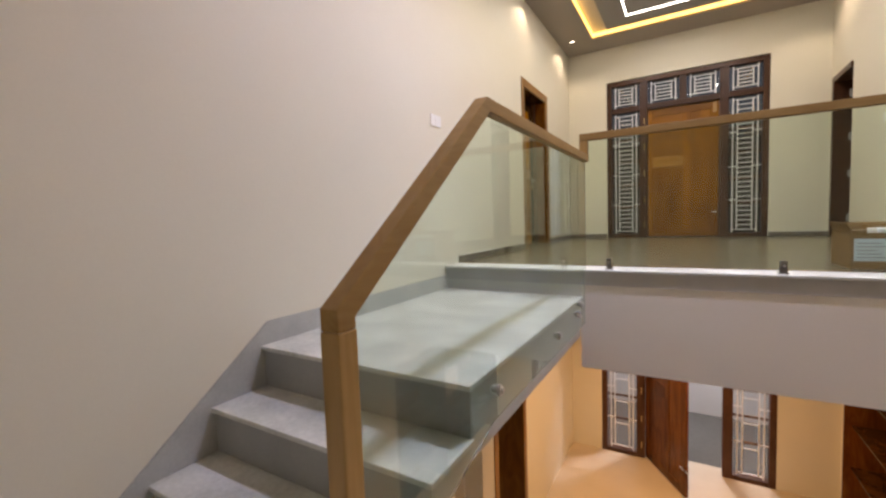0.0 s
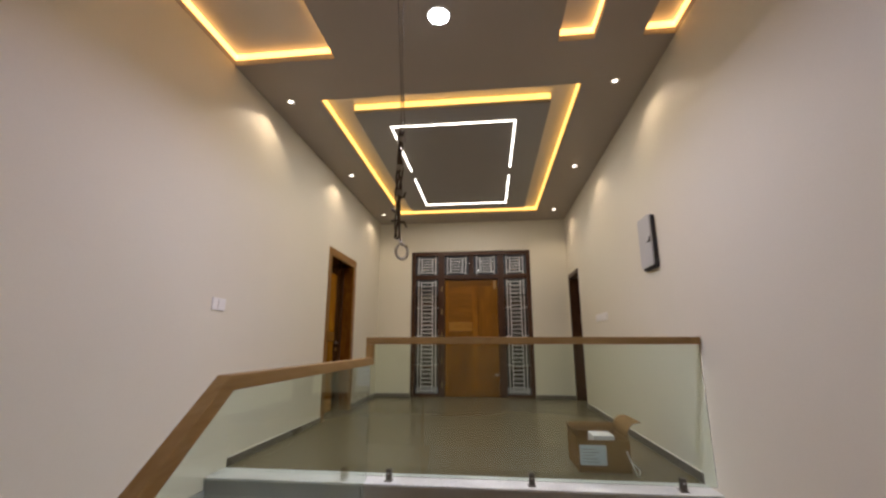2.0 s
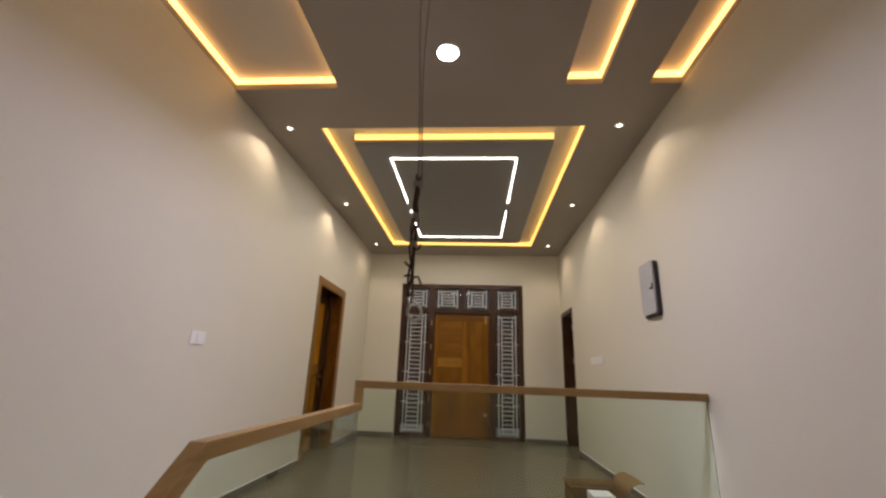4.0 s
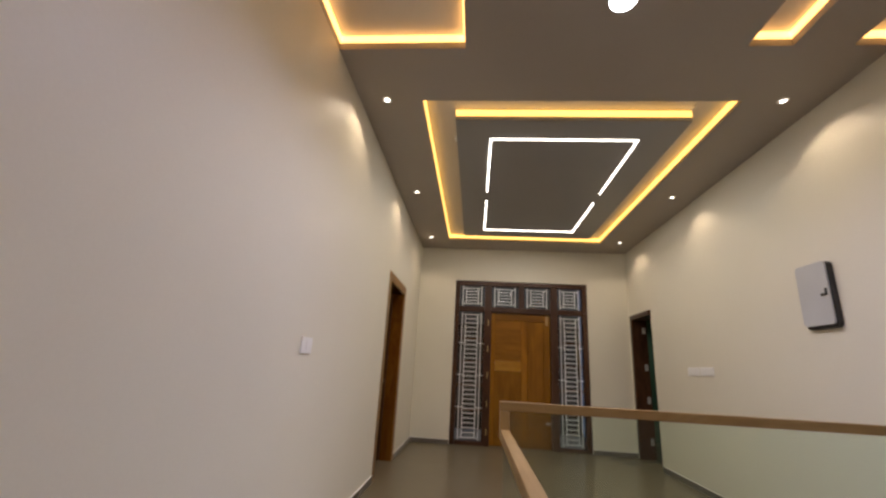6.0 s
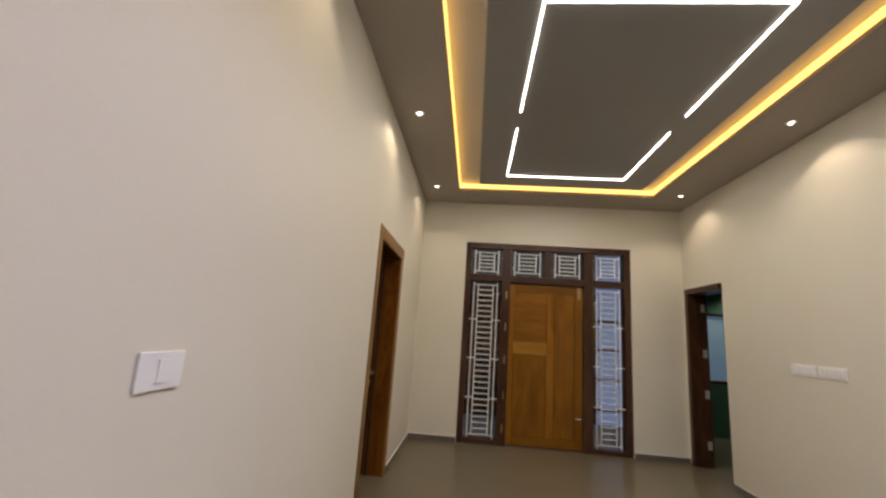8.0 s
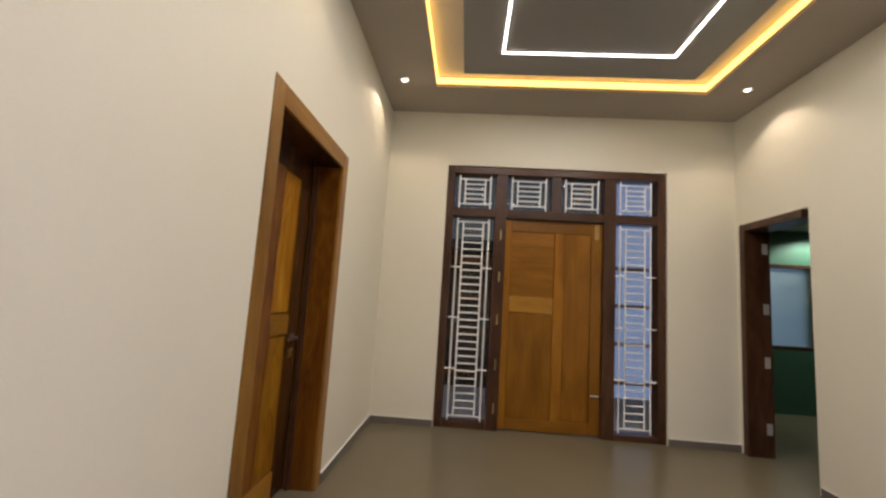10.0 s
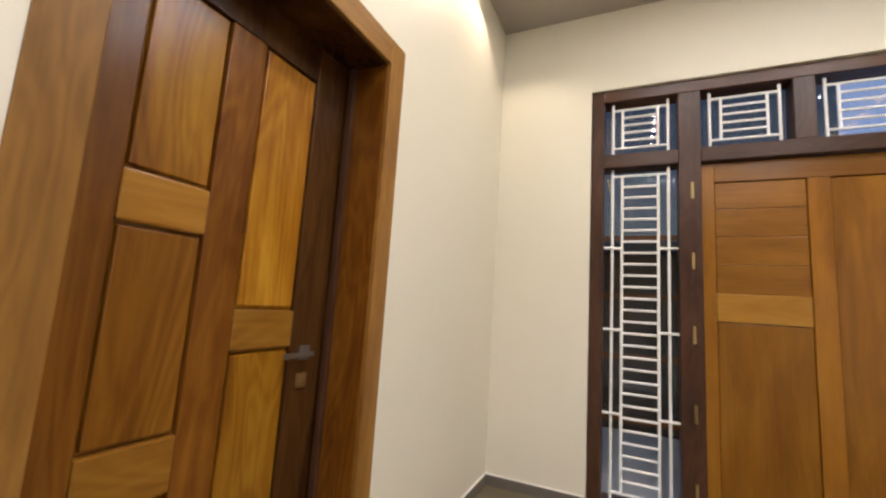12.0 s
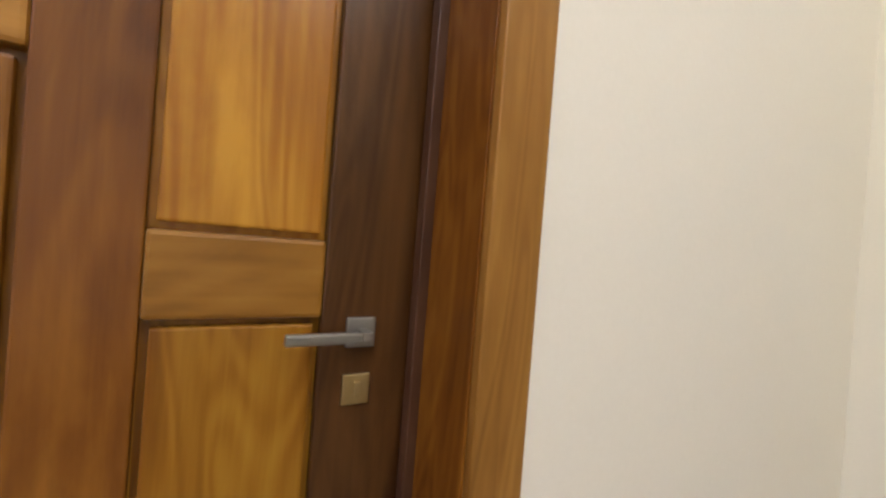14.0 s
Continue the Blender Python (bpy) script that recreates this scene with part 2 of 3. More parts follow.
def prism(bm, outline, axis, lo, hi, r=0.0):
    """An outline in the two other axes, drawn out along an axis from lo to hi."""
    t = bmesh.new()
    place = {"x": lambda u, v, w: (w, u, v), "y": lambda u, v, w: (u, w, v), "z": lambda u, v, w: (u, v, w)}[axis]
    f = t.faces.new([t.verts.new(place(u, v, lo)) for u, v in outline])
    ex = bmesh.ops.extrude_face_region(t, geom=[f])
    d = Vector(place(0, 0, hi)) - Vector(place(0, 0, lo))
    bmesh.ops.translate(t, vec=d, verts=[g for g in ex["geom"] if isinstance(g, bmesh.types.BMVert)])
    bmesh.ops.recalc_face_normals(t, faces=t.faces[:])
    if r:
        bmesh.ops.bevel(t, geom=t.edges[:], offset=r, segments=2, profile=0.6, affect="EDGES")
    join(bm, t)
    return bm


def tube(bm, pts, r, sides=8):
    """A round cord swept along points, as one closed skin."""
    pts = [Vector(p) for p in pts]
    rings = []
    for i, p in enumerate(pts):
        d = (pts[min(i + 1, len(pts) - 1)] - pts[max(i - 1, 0)]).normalized()
        u = d.cross(Vector((0.31, 0.95, 0.05))).normalized()
        v = d.cross(u)
        rings.append([bm.verts.new(p + r * (math.cos(a) * u + math.sin(a) * v)) for a in (2 * math.pi * k / sides for k in range(sides))])
    for q, w in zip(rings, rings[1:]):
        for k in range(sides):
            bm.faces.new((q[k], q[(k + 1) % sides], w[(k + 1) % sides], w[k]))
    bm.faces.new(rings[0][::-1])
    bm.faces.new(rings[-1])
    bmesh.ops.recalc_face_normals(bm, faces=bm.faces[:])
    return bm


def B(*a, **k):
    return box(bmesh.new(), *a, **k)


def thing(name, base, label, category, group="", kind=""):
    ob = new(name)
    ob.empty_display_size = 0.05
    ob.location = base
    return tagged(ob, label, category, group, kind)


def part(name, bm, material, parent=None, label="", smooth=False):
    """Links a bmesh, given in world places, as one mesh object, under a thing or under a part."""
    me = bpy.data.meshes.new(name)
    root = parent
    while root is not None and root.parent is not None:
        root = root.parent
    if root is not None:
        bmesh.ops.translate(bm, vec=-root.location, verts=bm.verts)
    bm.to_mesh(me)
    bm.free()
    me.materials.append(material)
    if smooth:
        me.polygons.foreach_set("use_smooth", [True] * len(me.polygons))
    ob = new(name, me)
    ob.parent = parent
    return tagged(ob, label) if label else ob


def setting(name, bm, material, label, category):
    return tagged(part(name, bm, material), label, category, kind="structure")


# ---- large structure ----
T = 0.23
bm = bmesh.new()
for y0, y1, z0, z1 in [(YB, 5.40, -0.4, ZC), (6.37, YF + T, -0.4, ZC), (5.40, 6.37, 2.12, ZC), (5.40, 6.37, -0.4, -0.131)]:
    box(bm, XL - T, XL, y0, y1, z0, z1)
XS = -1.52                                       # lower side wall, thicker below the hall
box(bm, XL - T, XL, YB, 3.48, ZG, -0.4)
for y0, y1, z0, z1 in [(3.48, 3.75, ZG, -0.4), (4.68, YF + T, ZG, -0.4), (3.75, 4.68, ZG + 2.1, -0.4)]:
    box(bm, XL - T, XS, y0, y1, z0, z1)
setting("wall_left", bm, PAINT, "cream painted plaster wall along stairs and hall", "wall")
bm = bmesh.new()
KY0, KY1, KH = 3.95, 6.93, ZG + 2.08             # opening of the recessed cupboard below
for y0, y1, z0, z1 in [(YB, 6.975, -0.4, ZC), (7.80, YF + T, ZG, ZC), (6.975, 7.80, 2.135, ZC), (6.975, 7.80, ZG, -0.131),
                       (YB, KY0, ZG, -0.4), (KY1, 6.975, ZG, -0.4), (KY0, KY1, KH, -0.4)]:
    box(bm, XR, XR + T, y0, y1, z0, z1)
setting("wall_right", bm, PAINT, "cream painted plaster wall with door opening", "wall")
bm = bmesh.new()
for x0, x1, z0, z1 in [(XL, -1.085, 0, ZC), (1.145, XR, 0, ZC), (-1.085, 1.145, 2.645, ZC)]:
    box(bm, x0, x1, YF, YF + T, z0, z1)
setting("wall_front", bm, PAINT, "cream painted wall around the upper entrance door", "wall")
setting("wall_back", B(XL - T, XR + T, YB - T, YB, ZG, ZC), PAINT, "cream painted wall behind the stair landing", "wall")
bm = bmesh.new()
YG = 7.0
for x0, x1, z0, z1 in [(XS, -1.06, ZG, -0.4), (1.17, XR, ZG, -0.4), (-1.06, 1.17, ZG + 2.645, -0.4)]:
    box(bm, x0, x1, YG, YG + T, z0, z1)
setting("wall_lower_front", bm, PAINT, "cream wall around the ground floor entrance", "wall")
setting("wall_edge_beam", B(-0.56, XR, 3.262, 3.46, -0.738, -0.1155), WHITE_PAINT, "white painted beam under the upper floor edge", "beam")
setting("floor", B(XL - T, XR + T, 3.49, YF + T, -0.13, 0.0), TILE, "polished taupe tile floor of the upper hall", "floor")
setting("ceiling_lower", B(XL, XR, 3.46, YG + T, -0.399, -0.131), CEIL, "ceiling of the ground floor hall", "ceiling")
setting("floor_lower", B(XL - 3, XR + T, YB, YG + T, ZG - 0.15, ZG), CREAM_TILE, "glossy cream tile floor of the ground floor", "floor")
setting("floor_half_landing", B(XL, XR, YB, 0.70, ZH - 0.16, ZH), MARBLE, "dusty white marble half landing", "landing")
setting("floor_edge_strip", B(XL, XR, 3.236, 3.49, -0.018, 0.0, r=0.005), MARBLE, "white marble nosing along the upper floor edge", "nosing")
setting("trim_edge_fascia", B(-0.56, XR, 3.252, 3.49, -0.115, -0.0185), FASCIA, "polished grey stone fascia below the white nosing", "fascia")

# ceiling: lowered border, three light slots over the stairs, a deep cove over the hall
TOP = ZC + 0.108
CX0, CX1, CY0, CY1 = -1.207, 1.240, 3.587, 7.310
SY0, SY1 = 0.35, 3.025
bm = bmesh.new()
for x0, x1, y0, y1 in [(XL - T, CX0, CY0, YF + T), (CX1, XR + T, CY0, YF + T), (CX0, CX1, CY1, YF + T), (XL - T, XR + T, SY1, CY0),
                       (-0.848, 0.94, SY0, SY1), (1.212, 1.565, SY0, SY1), (XL - T, XR + T, YB - T, SY0),
                       (XL - T, XL, SY0, SY1), (XR, XR + T, SY0, SY1)]:
    box(bm, x0, x1, y0, y1, ZC, TOP)
box(bm, XL - T, XR + T, YB - T, YF + T, TOP, TOP + 0.15)
setting("ceiling", bm, CEIL, "grey painted false ceiling with lit coves", "ceiling")
RECESS = surface("cream_recess_paint", (0.70, 0.64, 0.53), (0.76, 0.70, 0.59), 0.9, 90, (0.55, 0.65), 0.06)
PX0, PX1, PY0, PY1 = -0.948, 1.003, 3.846, 7.052
setting("ceiling_panel", B(PX0, PX1, PY0, PY1, ZC - 0.006, TOP), PANEL, "dark grey dropped ceiling panel with white light lines", "ceiling panel")

for k, (x0, x1, y0, y1) in enumerate([(CX0, PX0, CY0, CY1), (PX1, CX1, CY0, CY1), (PX0, PX1, CY0, PY0), (PX0, PX1, PY1, CY1),
                       (XL, -0.848, SY0, SY1), (0.94, 1.212, SY0, SY1), (1.565, XR, SY0, SY1)]):
    setting("ceiling_recess_%d" % (k + 1), B(x0 + 0.001, x1 - 0.001, y0 + 0.001, y1 - 0.001, TOP - 0.006, TOP - 0.001), RECESS, "cream painted back of a lit ceiling recess", "ceiling recess")


def tape(x0, x1, y0, y1, z0, z1, mat):
    ob = part("cove_light", B(x0, x1, y0, y1, ZC + z0, ZC + z1), mat)
    tagged(ob, "glowing amber light tape in the ceiling cove", "led tape", "amber cove lights")


e = 0.012
for x0, x1, y0, y1 in ((CX0, CX0 + e, CY0 + e, CY1 - e), (CX1 - e, CX1, CY0 + e, CY1 - e), (CX0, CX1, CY1 - e, CY1), (PX0, PX1, PY0 - e, PY0)):
    tape(x0, x1, y0, y1, 0.034, 0.088, LIT_AMBER)
for x0, x1, y0, y1 in ((XL, XL + e, SY0 + e, SY1 - e), (XL, -0.848, SY1 - e, SY1), (-0.848 - e, -0.848, SY0 + e, SY1 - e), (1.212 - e, 1.212, SY0 + e, SY1 - e),
                       (0.94, 1.212, SY1 - e, SY1), (XR - e, XR, SY0 + e, SY1 - e), (1.565, XR, SY1 - e, SY1)):
    tape(x0, x1, y0, y1, 0.054, 0.099, LIT_STAIR)

# white light lines let into the panel: a rectangle broken in its two long sides
LX0, LX1, LY0, LY1, w, zl = -0.635, 0.680, 4.146, 6.727, 0.0062, ZC - 0.006
bars = [(LX0 - w, LX1 + w, LY0 - w, LY0 + w), (LX0 - w, LX1 + w, LY1 - w, LY1 + w)]
for x in (LX0, LX1):
    bars += [(x - w, x + w, LY0 + w, 5.32), (x - w, x + w, 5.60, LY1 - w)]
for x0, x1, y0, y1 in bars:
    t = thing("light_line", ((x0 + x1) / 2, (y0 + y1) / 2, zl), "white linear light let into the grey ceiling panel", "linear light", "white light lines")
    part("diffuser", B(x0, x1, y0, y1, zl - 0.007, zl), LIT_WHITE, t)
    strip = lamp("light_line_lamp", "AREA", ((x0 + x1) / 2, (y0 + y1) / 2, zl - 0.012), LINE_W * max(x1 - x0, y1 - y0), (1.0, 0.935, 0.87))
    strip.data.shape, strip.data.size, strip.data.size_y, strip.data.spread = "RECTANGLE", x1 - x0, y1 - y0, radians(180)
    strip.matrix_world = pose((x0 + x1) / 2, (y0 + y1) / 2, zl - 0.012)

tagged(part("cove_connector", B(PX0 - 0.022, PX0, 4.165, 4.215, ZC + 0.002, ZC + 0.034, r=0.003), PLASTIC), "small white plastic light tape connector", "connector")

# downlights along both walls
for x in (-1.492, 1.521):
    for y in (3.575, 5.388, 7.195):
        t = thing("downlight", (x, y, ZC), "small round white recessed downlight, lit", "downlight", "hall downlights")
        ring = bmesh.new()
        for i in range(20):
            a, b = [2 * math.pi * k / 20 for k in (i, i + 1)]
            for r0, r1, za, zb in ((0.0225, 0.040, ZC - 0.005, ZC - 0.002),):
                q = [(x + r0 * math.cos(a), y + r0 * math.sin(a), za), (x + r1 * math.cos(a), y + r1 * math.sin(a), zb),
                     (x + r1 * math.cos(b), y + r1 * math.sin(b), zb), (x + r0 * math.cos(b), y + r0 * math.sin(b), za)]
                ring.faces.new([ring.verts.new(p) for p in q])
        bmesh.ops.remove_doubles(ring, verts=ring.verts, dist=1e-4)
        bmesh.ops.solidify(ring, geom=ring.faces[:], thickness=0.003)
        part("ring", ring, PLASTIC, t)
        part("lens", rod(bmesh.new(), (x, y, ZC - 0.004), (x, y, ZC - 0.001), 0.0215, 20), LIT_LENS, t)
        lamp("downlight_lamp", "SPOT", (x, y, ZC - 0.012), SPOT_W, WARM_SPOT, 0.025, radians(124))

# round cool lamp over the stairs
t = thing("ceiling_lamp", (0.055, 2.655, ZC), "round cool white surface ceiling lamp, lit", "ceiling lamp")
part("rim", rod(bmesh.new(), (0.055, 2.655, ZC - 0.014), (0.055, 2.655, ZC), 0.080, 32), PLASTIC, t)
part("diffuser", rod(bmesh.new(), (0.055, 2.655, ZC - 0.018), (0.055, 2.655, ZC - 0.0141), 0.070, 32), LIT_ROUND, t)
lamp("ceiling_lamp_light", "AREA", (0.055, 2.655, ZC - 0.025), ROUND_W, COOL_LAMP, 0.15)

# ---- skirting ----
def skirting(name, x0, x1, y0, y1):
    ob = setting(name, B(x0, x1, y0, y1, 0.0, 0.064, r=0.002), SKIRT, "taupe tile skirting with a white joint on top", "skirting")
    part("joint", B(x0, x1, y0, y1, 0.0645, 0.070), CAULK, ob)


skirting("baseboard_left_1", XL, XL + 0.012, 3.495, 5.315)
skirting("baseboard_left_2", XL, XL + 0.012, 6.455, YF - 0.012)
skirting("baseboard_front_1", XL, -1.09, YF - 0.012, YF)
skirting("baseboard_front_2", 1.15, XR, YF - 0.012, YF)
skirting("baseboard_right", XR - 0.012, XR, 3.495, 6.955)

# ---- staircase ----
RISE, GO, GX = 0.2047, 0.266, -0.563     # rise, going, open side of the flight
LZ, SY = -0.200, 1.403
stair = thing("staircase", (-1.14, 1.5, ZH), "grey stone stairs with dusty white marble treads", "stairs", kind="structure")
bm = bmesh.new()
steps = [(SY - GO * k, LZ - RISE * k) for k in range(4)]
outline = [(3.245, LZ - 0.022)]
for y, z in steps[:3]:
    outline += [(y + 0.03, z - 0.022), (y + 0.03, z - RISE - 0.001)]
outline += [(0.701, ZH - 0.001), (0.701, ZH - 0.16), (1.34, -0.50), (3.245, -0.50)]
prism(bm, outline, "x", XL + 0.002, GX)
part("flight", bm, STAIR_SKIRT, stair, "light grey stone-clad side of flight and landing")
for k, (y, z) in enumerate(steps[:3]):
    back = 3.2455 if k == 0 else y + GO + 0.028
    part("tread", B(XL + 0.002, GX + 0.012, y, back, z - 0.022, z, r=0.005), MARBLE, stair)
    part("riser", B(XL + 0.002, GX + 0.002, y + 0.016, y + 0.0295, z - RISE + 0.001, z - 0.0225), GREY_STONE, stair)
part("riser", B(XL + 0.002, GX + 0.002, 3.246, 3.2615, LZ + 0.001, -0.0185), GREY_STONE, stair)
sk = [(3.2455, LZ + 0.001), (3.2455, LZ + 0.115), (1.45, LZ + 0.115), (0.62, LZ + 0.115 - 0.83 * RISE / GO), (0.62, ZH + 0.001)]
for y, z in reversed(steps[:3]):
    sk += [(y + 0.03, z - RISE + 0.002), (y + 0.03, z + 0.001)]
part("skirting", prism(bmesh.new(), sk, "x", XL + 0.003, XL + 0.014), STAIR_SKIRT, stair, "light grey stone stair skirting")

# ---- railings ----
RX = -0.535
ry = 3.307
rail = thing("stair_railing", (RX, 1.0, LZ), "light oak handrail on frameless glass beside the stairs", "railing")
by, bz, ny = 1.550, 0.836, 0.780
nz = 0.210
hh = 0.052
prof = [(ny - 0.028, nz), (by, bz), (ry - 0.027, bz), (ry - 0.027, bz - hh), (by + 0.022, bz - hh), (ny + 0.028, nz - 0.024), (ny + 0.028, nz - 0.05), (ny - 0.028, nz - 0.05)]
part("handrail", prism(bmesh.new(), prof, "x", RX - 0.026, RX + 0.026, r=0.004), OAK_Y, rail)
part("newel_post", B(RX - 0.028, RX + 0.028, ny - 0.028, ny + 0.028, -0.62, nz - 0.0505, r=0.004), OAK_Z, rail, "square light oak newel post")
part("drop_post", B(RX - 0.028, RX + 0.028, ry - 0.026, ry + 0.026, bz - hh, 0.9325, r=0.004), OAK_Z, rail)
gl = [(ny + 0.029, -0.62), (by + 0.02, -0.40), (ry - 0.005, -0.40), (ry - 0.005, bz - hh + 0.004), (by + 0.03, bz - hh + 0.004), (ny + 0.029, nz - 0.030)]
g = part("glass_panel", prism(bmesh.new(), gl, "x", RX - 0.006, RX + 0.006), RAIL_GLASS, rail, "clear greenish toughened glass")
g.visible_shadow = False
for y, z in ((1.62, -0.29), (2.50, -0.30), (3.08, -0.225), (3.02, -0.285)):
    part("standoff", rod(rod(bmesh.new(), (GX + 0.002, y, z), (RX + 0.03, y, z), 0.013, 14), (RX + 0.007, y, z), (RX + 0.022, y, z), 0.022, 16), STEEL, rail, "chrome glass standoff")
part("lower_handrail", prism(bmesh.new(), [(ny - 0.02, -0.33), (1.25, -0.66), (1.25, -0.72), (ny - 0.02, -0.40)], "x", RX + 0.037, RX + 0.105, r=0.004), OAK_Y, rail)

rail = thing("balustrade", (0.62, ry, 0.0), "light oak handrail on frameless glass at the floor edge", "railing")
part("handrail", B(RX - 0.028, XR - 0.002, ry - 0.026, ry + 0.026, 0.933, 0.984, r=0.004), OAK_X, rail)
g = part("glass_panel", B(RX, XR - 0.006, ry - 0.006, ry + 0.006, 0.03, 0.93), RAIL_GLASS, rail, "clear greenish toughened glass")
g.visible_shadow = False
for x in (-0.367, 0.618, 1.59):
    c = part("clamp", box(box(B(x - 0.018, x + 0.018, ry - 0.022, ry - 0.0065, 0.009, 0.080, r=0.004), x - 0.018, x + 0.018, ry + 0.0065, ry + 0.022, 0.009, 0.080, r=0.004), x - 0.026, x + 0.026, ry - 0.03, ry + 0.03, 0.001, 0.0085, r=0.002), DARK_STEEL, rail, "dull steel floor clamp")
    part("bolt", rod(bmesh.new(), (x, ry - 0.026, 0.052), (x, ry - 0.0225, 0.052), 0.008, 10), STEEL, c)


# ---- entrance door with barred side lights and fanlights ----
def entrance(yf, zf, dx, open_leaf, label):
    d = thing("entrance_door", (0.03 + dx, yf + 0.07, zf), label, "door", "entrance doors", "structure")
    X = lambda v: v + dx
    y0, y1 = yf - 0.004, yf + 0.145

    def post(xa, xb, za, zb, ya=y0, yb=y1):
        part("frame_post", B(X(xa), X(xb), ya, yb, zf + za, zf + zb, r=0.004), DARK, d)

    def beam(xa, xb, za, zb, ya=y0, yb=y1):
        part("frame_rail", B(X(xa), X(xb), ya, yb, zf + za, zf + zb, r=0.004), DARK_X, d)

    post(-1.083, -1.005, 0.0, 2.643)
    post(1.065, 1.143, 0.0, 2.643)
    beam(-1.004, 1.064, 2.568, 2.643)
    post(-0.575, -0.455, 0.0, 2.567)
    post(0.535, 0.655, 0.0, 2.567)
    post(0.0, 0.10, 2.201, 2.567)
    for xa, xb in ((-1.004, -0.576), (0.656, 1.064)):
        beam(xa, xb, 2.11, 2.20)
        beam(xa, xb, 0.0, 0.055)
    beam(-0.454, 0.534, 2.11, 2.20)
    # glazing and horizontal muntins behind the bars
    for xa, xb, za, zb in ((-1.004, -0.576, 0.056, 2.109), (0.656, 1.064, 0.056, 2.109), (-1.004, -0.576, 2.201, 2.567),
                           (-0.454, -0.001, 2.201, 2.567), (0.101, 0.534, 2.201, 2.567), (0.656, 1.064, 2.201, 2.567)):
        p = part("pane", B(X(xa), X(xb), yf + 0.128, yf + 0.133, zf + za, zf + zb), PANE, d)
        p.visible_shadow = False
        tall = zb - za > 1
        if tall:
            for z in (0.52, 0.90, 1.28, 1.66):
                part("muntin", B(X(xa), X(xb), yf + 0.112, yf + 0.127, zf + z - 0.017, zf + z + 0.017), MUNTIN, d)
        # bars
        g = part("grille", bmesh.new(), ROD, d, "white enamelled steel bars")
        r, yb = 0.0085, yf + 0.040
        xo, xi = 0.052, 0.110
        lo, hi = zf + za + 0.02, zf + zb - 0.02
        for x in (xa + xo, xb - xo):
            part("bar", rod(bmesh.new(), (X(x), yb, lo - 0.012), (X(x), yb, hi + 0.012), r), ROD, g)
        bl, bh = lo + 0.03, hi - 0.03
        for x in (xa + xi, xb - xi):
            part("bar", rod(bmesh.new(), (X(x), yb, bl), (X(x), yb, bh), r), ROD, g)
        n = 27 if tall else 5
        for i in range(n + 1):
            if open_leaf and tall and 0 < i < 21 and i % 5:
                continue
            z = bl + (bh - bl) * i / n
            ends = xo if i in (0, n) else xi
            part("bar", rod(bmesh.new(), (X(xa + ends), yb, z), (X(xb - ends), yb, z), r * 0.9), ROD, g)
        if tall:
            for z in (0.56, 1.065, 1.58):
                for u, v in ((xa + 0.001, xa + xi), (xb - xi, xb - 0.001)):
                    part("bar", rod(bmesh.new(), (X(u), yb - 0.012, zf + z), (X(v), yb - 0.012, zf + z), r), ROD, g)
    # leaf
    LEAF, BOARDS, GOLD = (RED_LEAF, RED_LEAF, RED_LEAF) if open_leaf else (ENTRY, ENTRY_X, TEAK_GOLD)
    leaf_l, leaf_r, leaf_b, leaf_t = -0.452, 0.532, 0.012, 2.106
    ya, yb = yf + 0.045, yf + 0.085

    def bit(name, xa, xb, za, zb, fy, mat, r=0.003, label=""):
        ob = part(name, B(X(xa), X(xb), ya + fy, yb, zf + za, zf + zb, r=r), mat, leaf, label)
        return ob

    leaf = part("leaf", B(X(leaf_l + 0.05), X(leaf_r - 0.05), ya + 0.022, yb - 0.006, zf + leaf_b + 0.04, zf + leaf_t - 0.04), LEAF, d, "varnished teak door leaf with boarded panels")
    bit("stile", leaf_l, -0.385, leaf_b, leaf_t, 0.0, LEAF)
    bit("stile", 0.055, 0.155, 0.125, 1.985, 0.0, LEAF)
    bit("stile", 0.425, leaf_r, leaf_b, leaf_t, 0.0, LEAF)
    bit("top_rail", -0.3845, 0.4245, 1.986, leaf_t, 0.0, BOARDS)
    bit("bottom_rail", -0.3845, 0.4245, leaf_b, 0.124, 0.0, BOARDS)
    zs = (0.125, 1.155, 1.320, 1.488, 1.655, 1.822, 1.985)
    for i, (za, zb) in enumerate(zip(zs, zs[1:])):
        if i == 0:
            bit("panel", -0.382, 0.052, za + 0.001, zb - 0.001, 0.010, LEAF, 0.006)
        else:
            bit("board", -0.382, 0.052, za + 0.001, zb - 0.001, 0.003 if i == 1 else 0.010, GOLD if i == 1 else BOARDS, 0.004)
    bit("panel", 0.158, 0.422, 0.128, 1.982, 0.010, LEAF, 0.006)
    part("pull_bar", rod(bmesh.new(), (X(0.44), ya - 0.012, zf + 0.39), (X(0.58), ya - 0.012, zf + 0.39), 0.010), STEEL, leaf, "pale steel bolt")
    part("top_catch", B(X(0.455), X(0.50), ya - 0.014, ya - 0.0005, zf + 1.93, zf + 2.09, r=0.004), OAK_Z, leaf, "pale wooden catch")
    for z in (0.21, 0.63, 1.07, 1.50, 1.93):
        part("hinge", rod(B(X(-0.512), X(-0.497), y0 - 0.0025, y0 - 0.0005, zf + z - 0.05, zf + z + 0.05), (X(-0.505), y0 - 0.0065, zf + z - 0.05), (X(-0.505), y0 - 0.0065, zf + z + 0.05), 0.005), BRASS, d, "brass butt hinge")
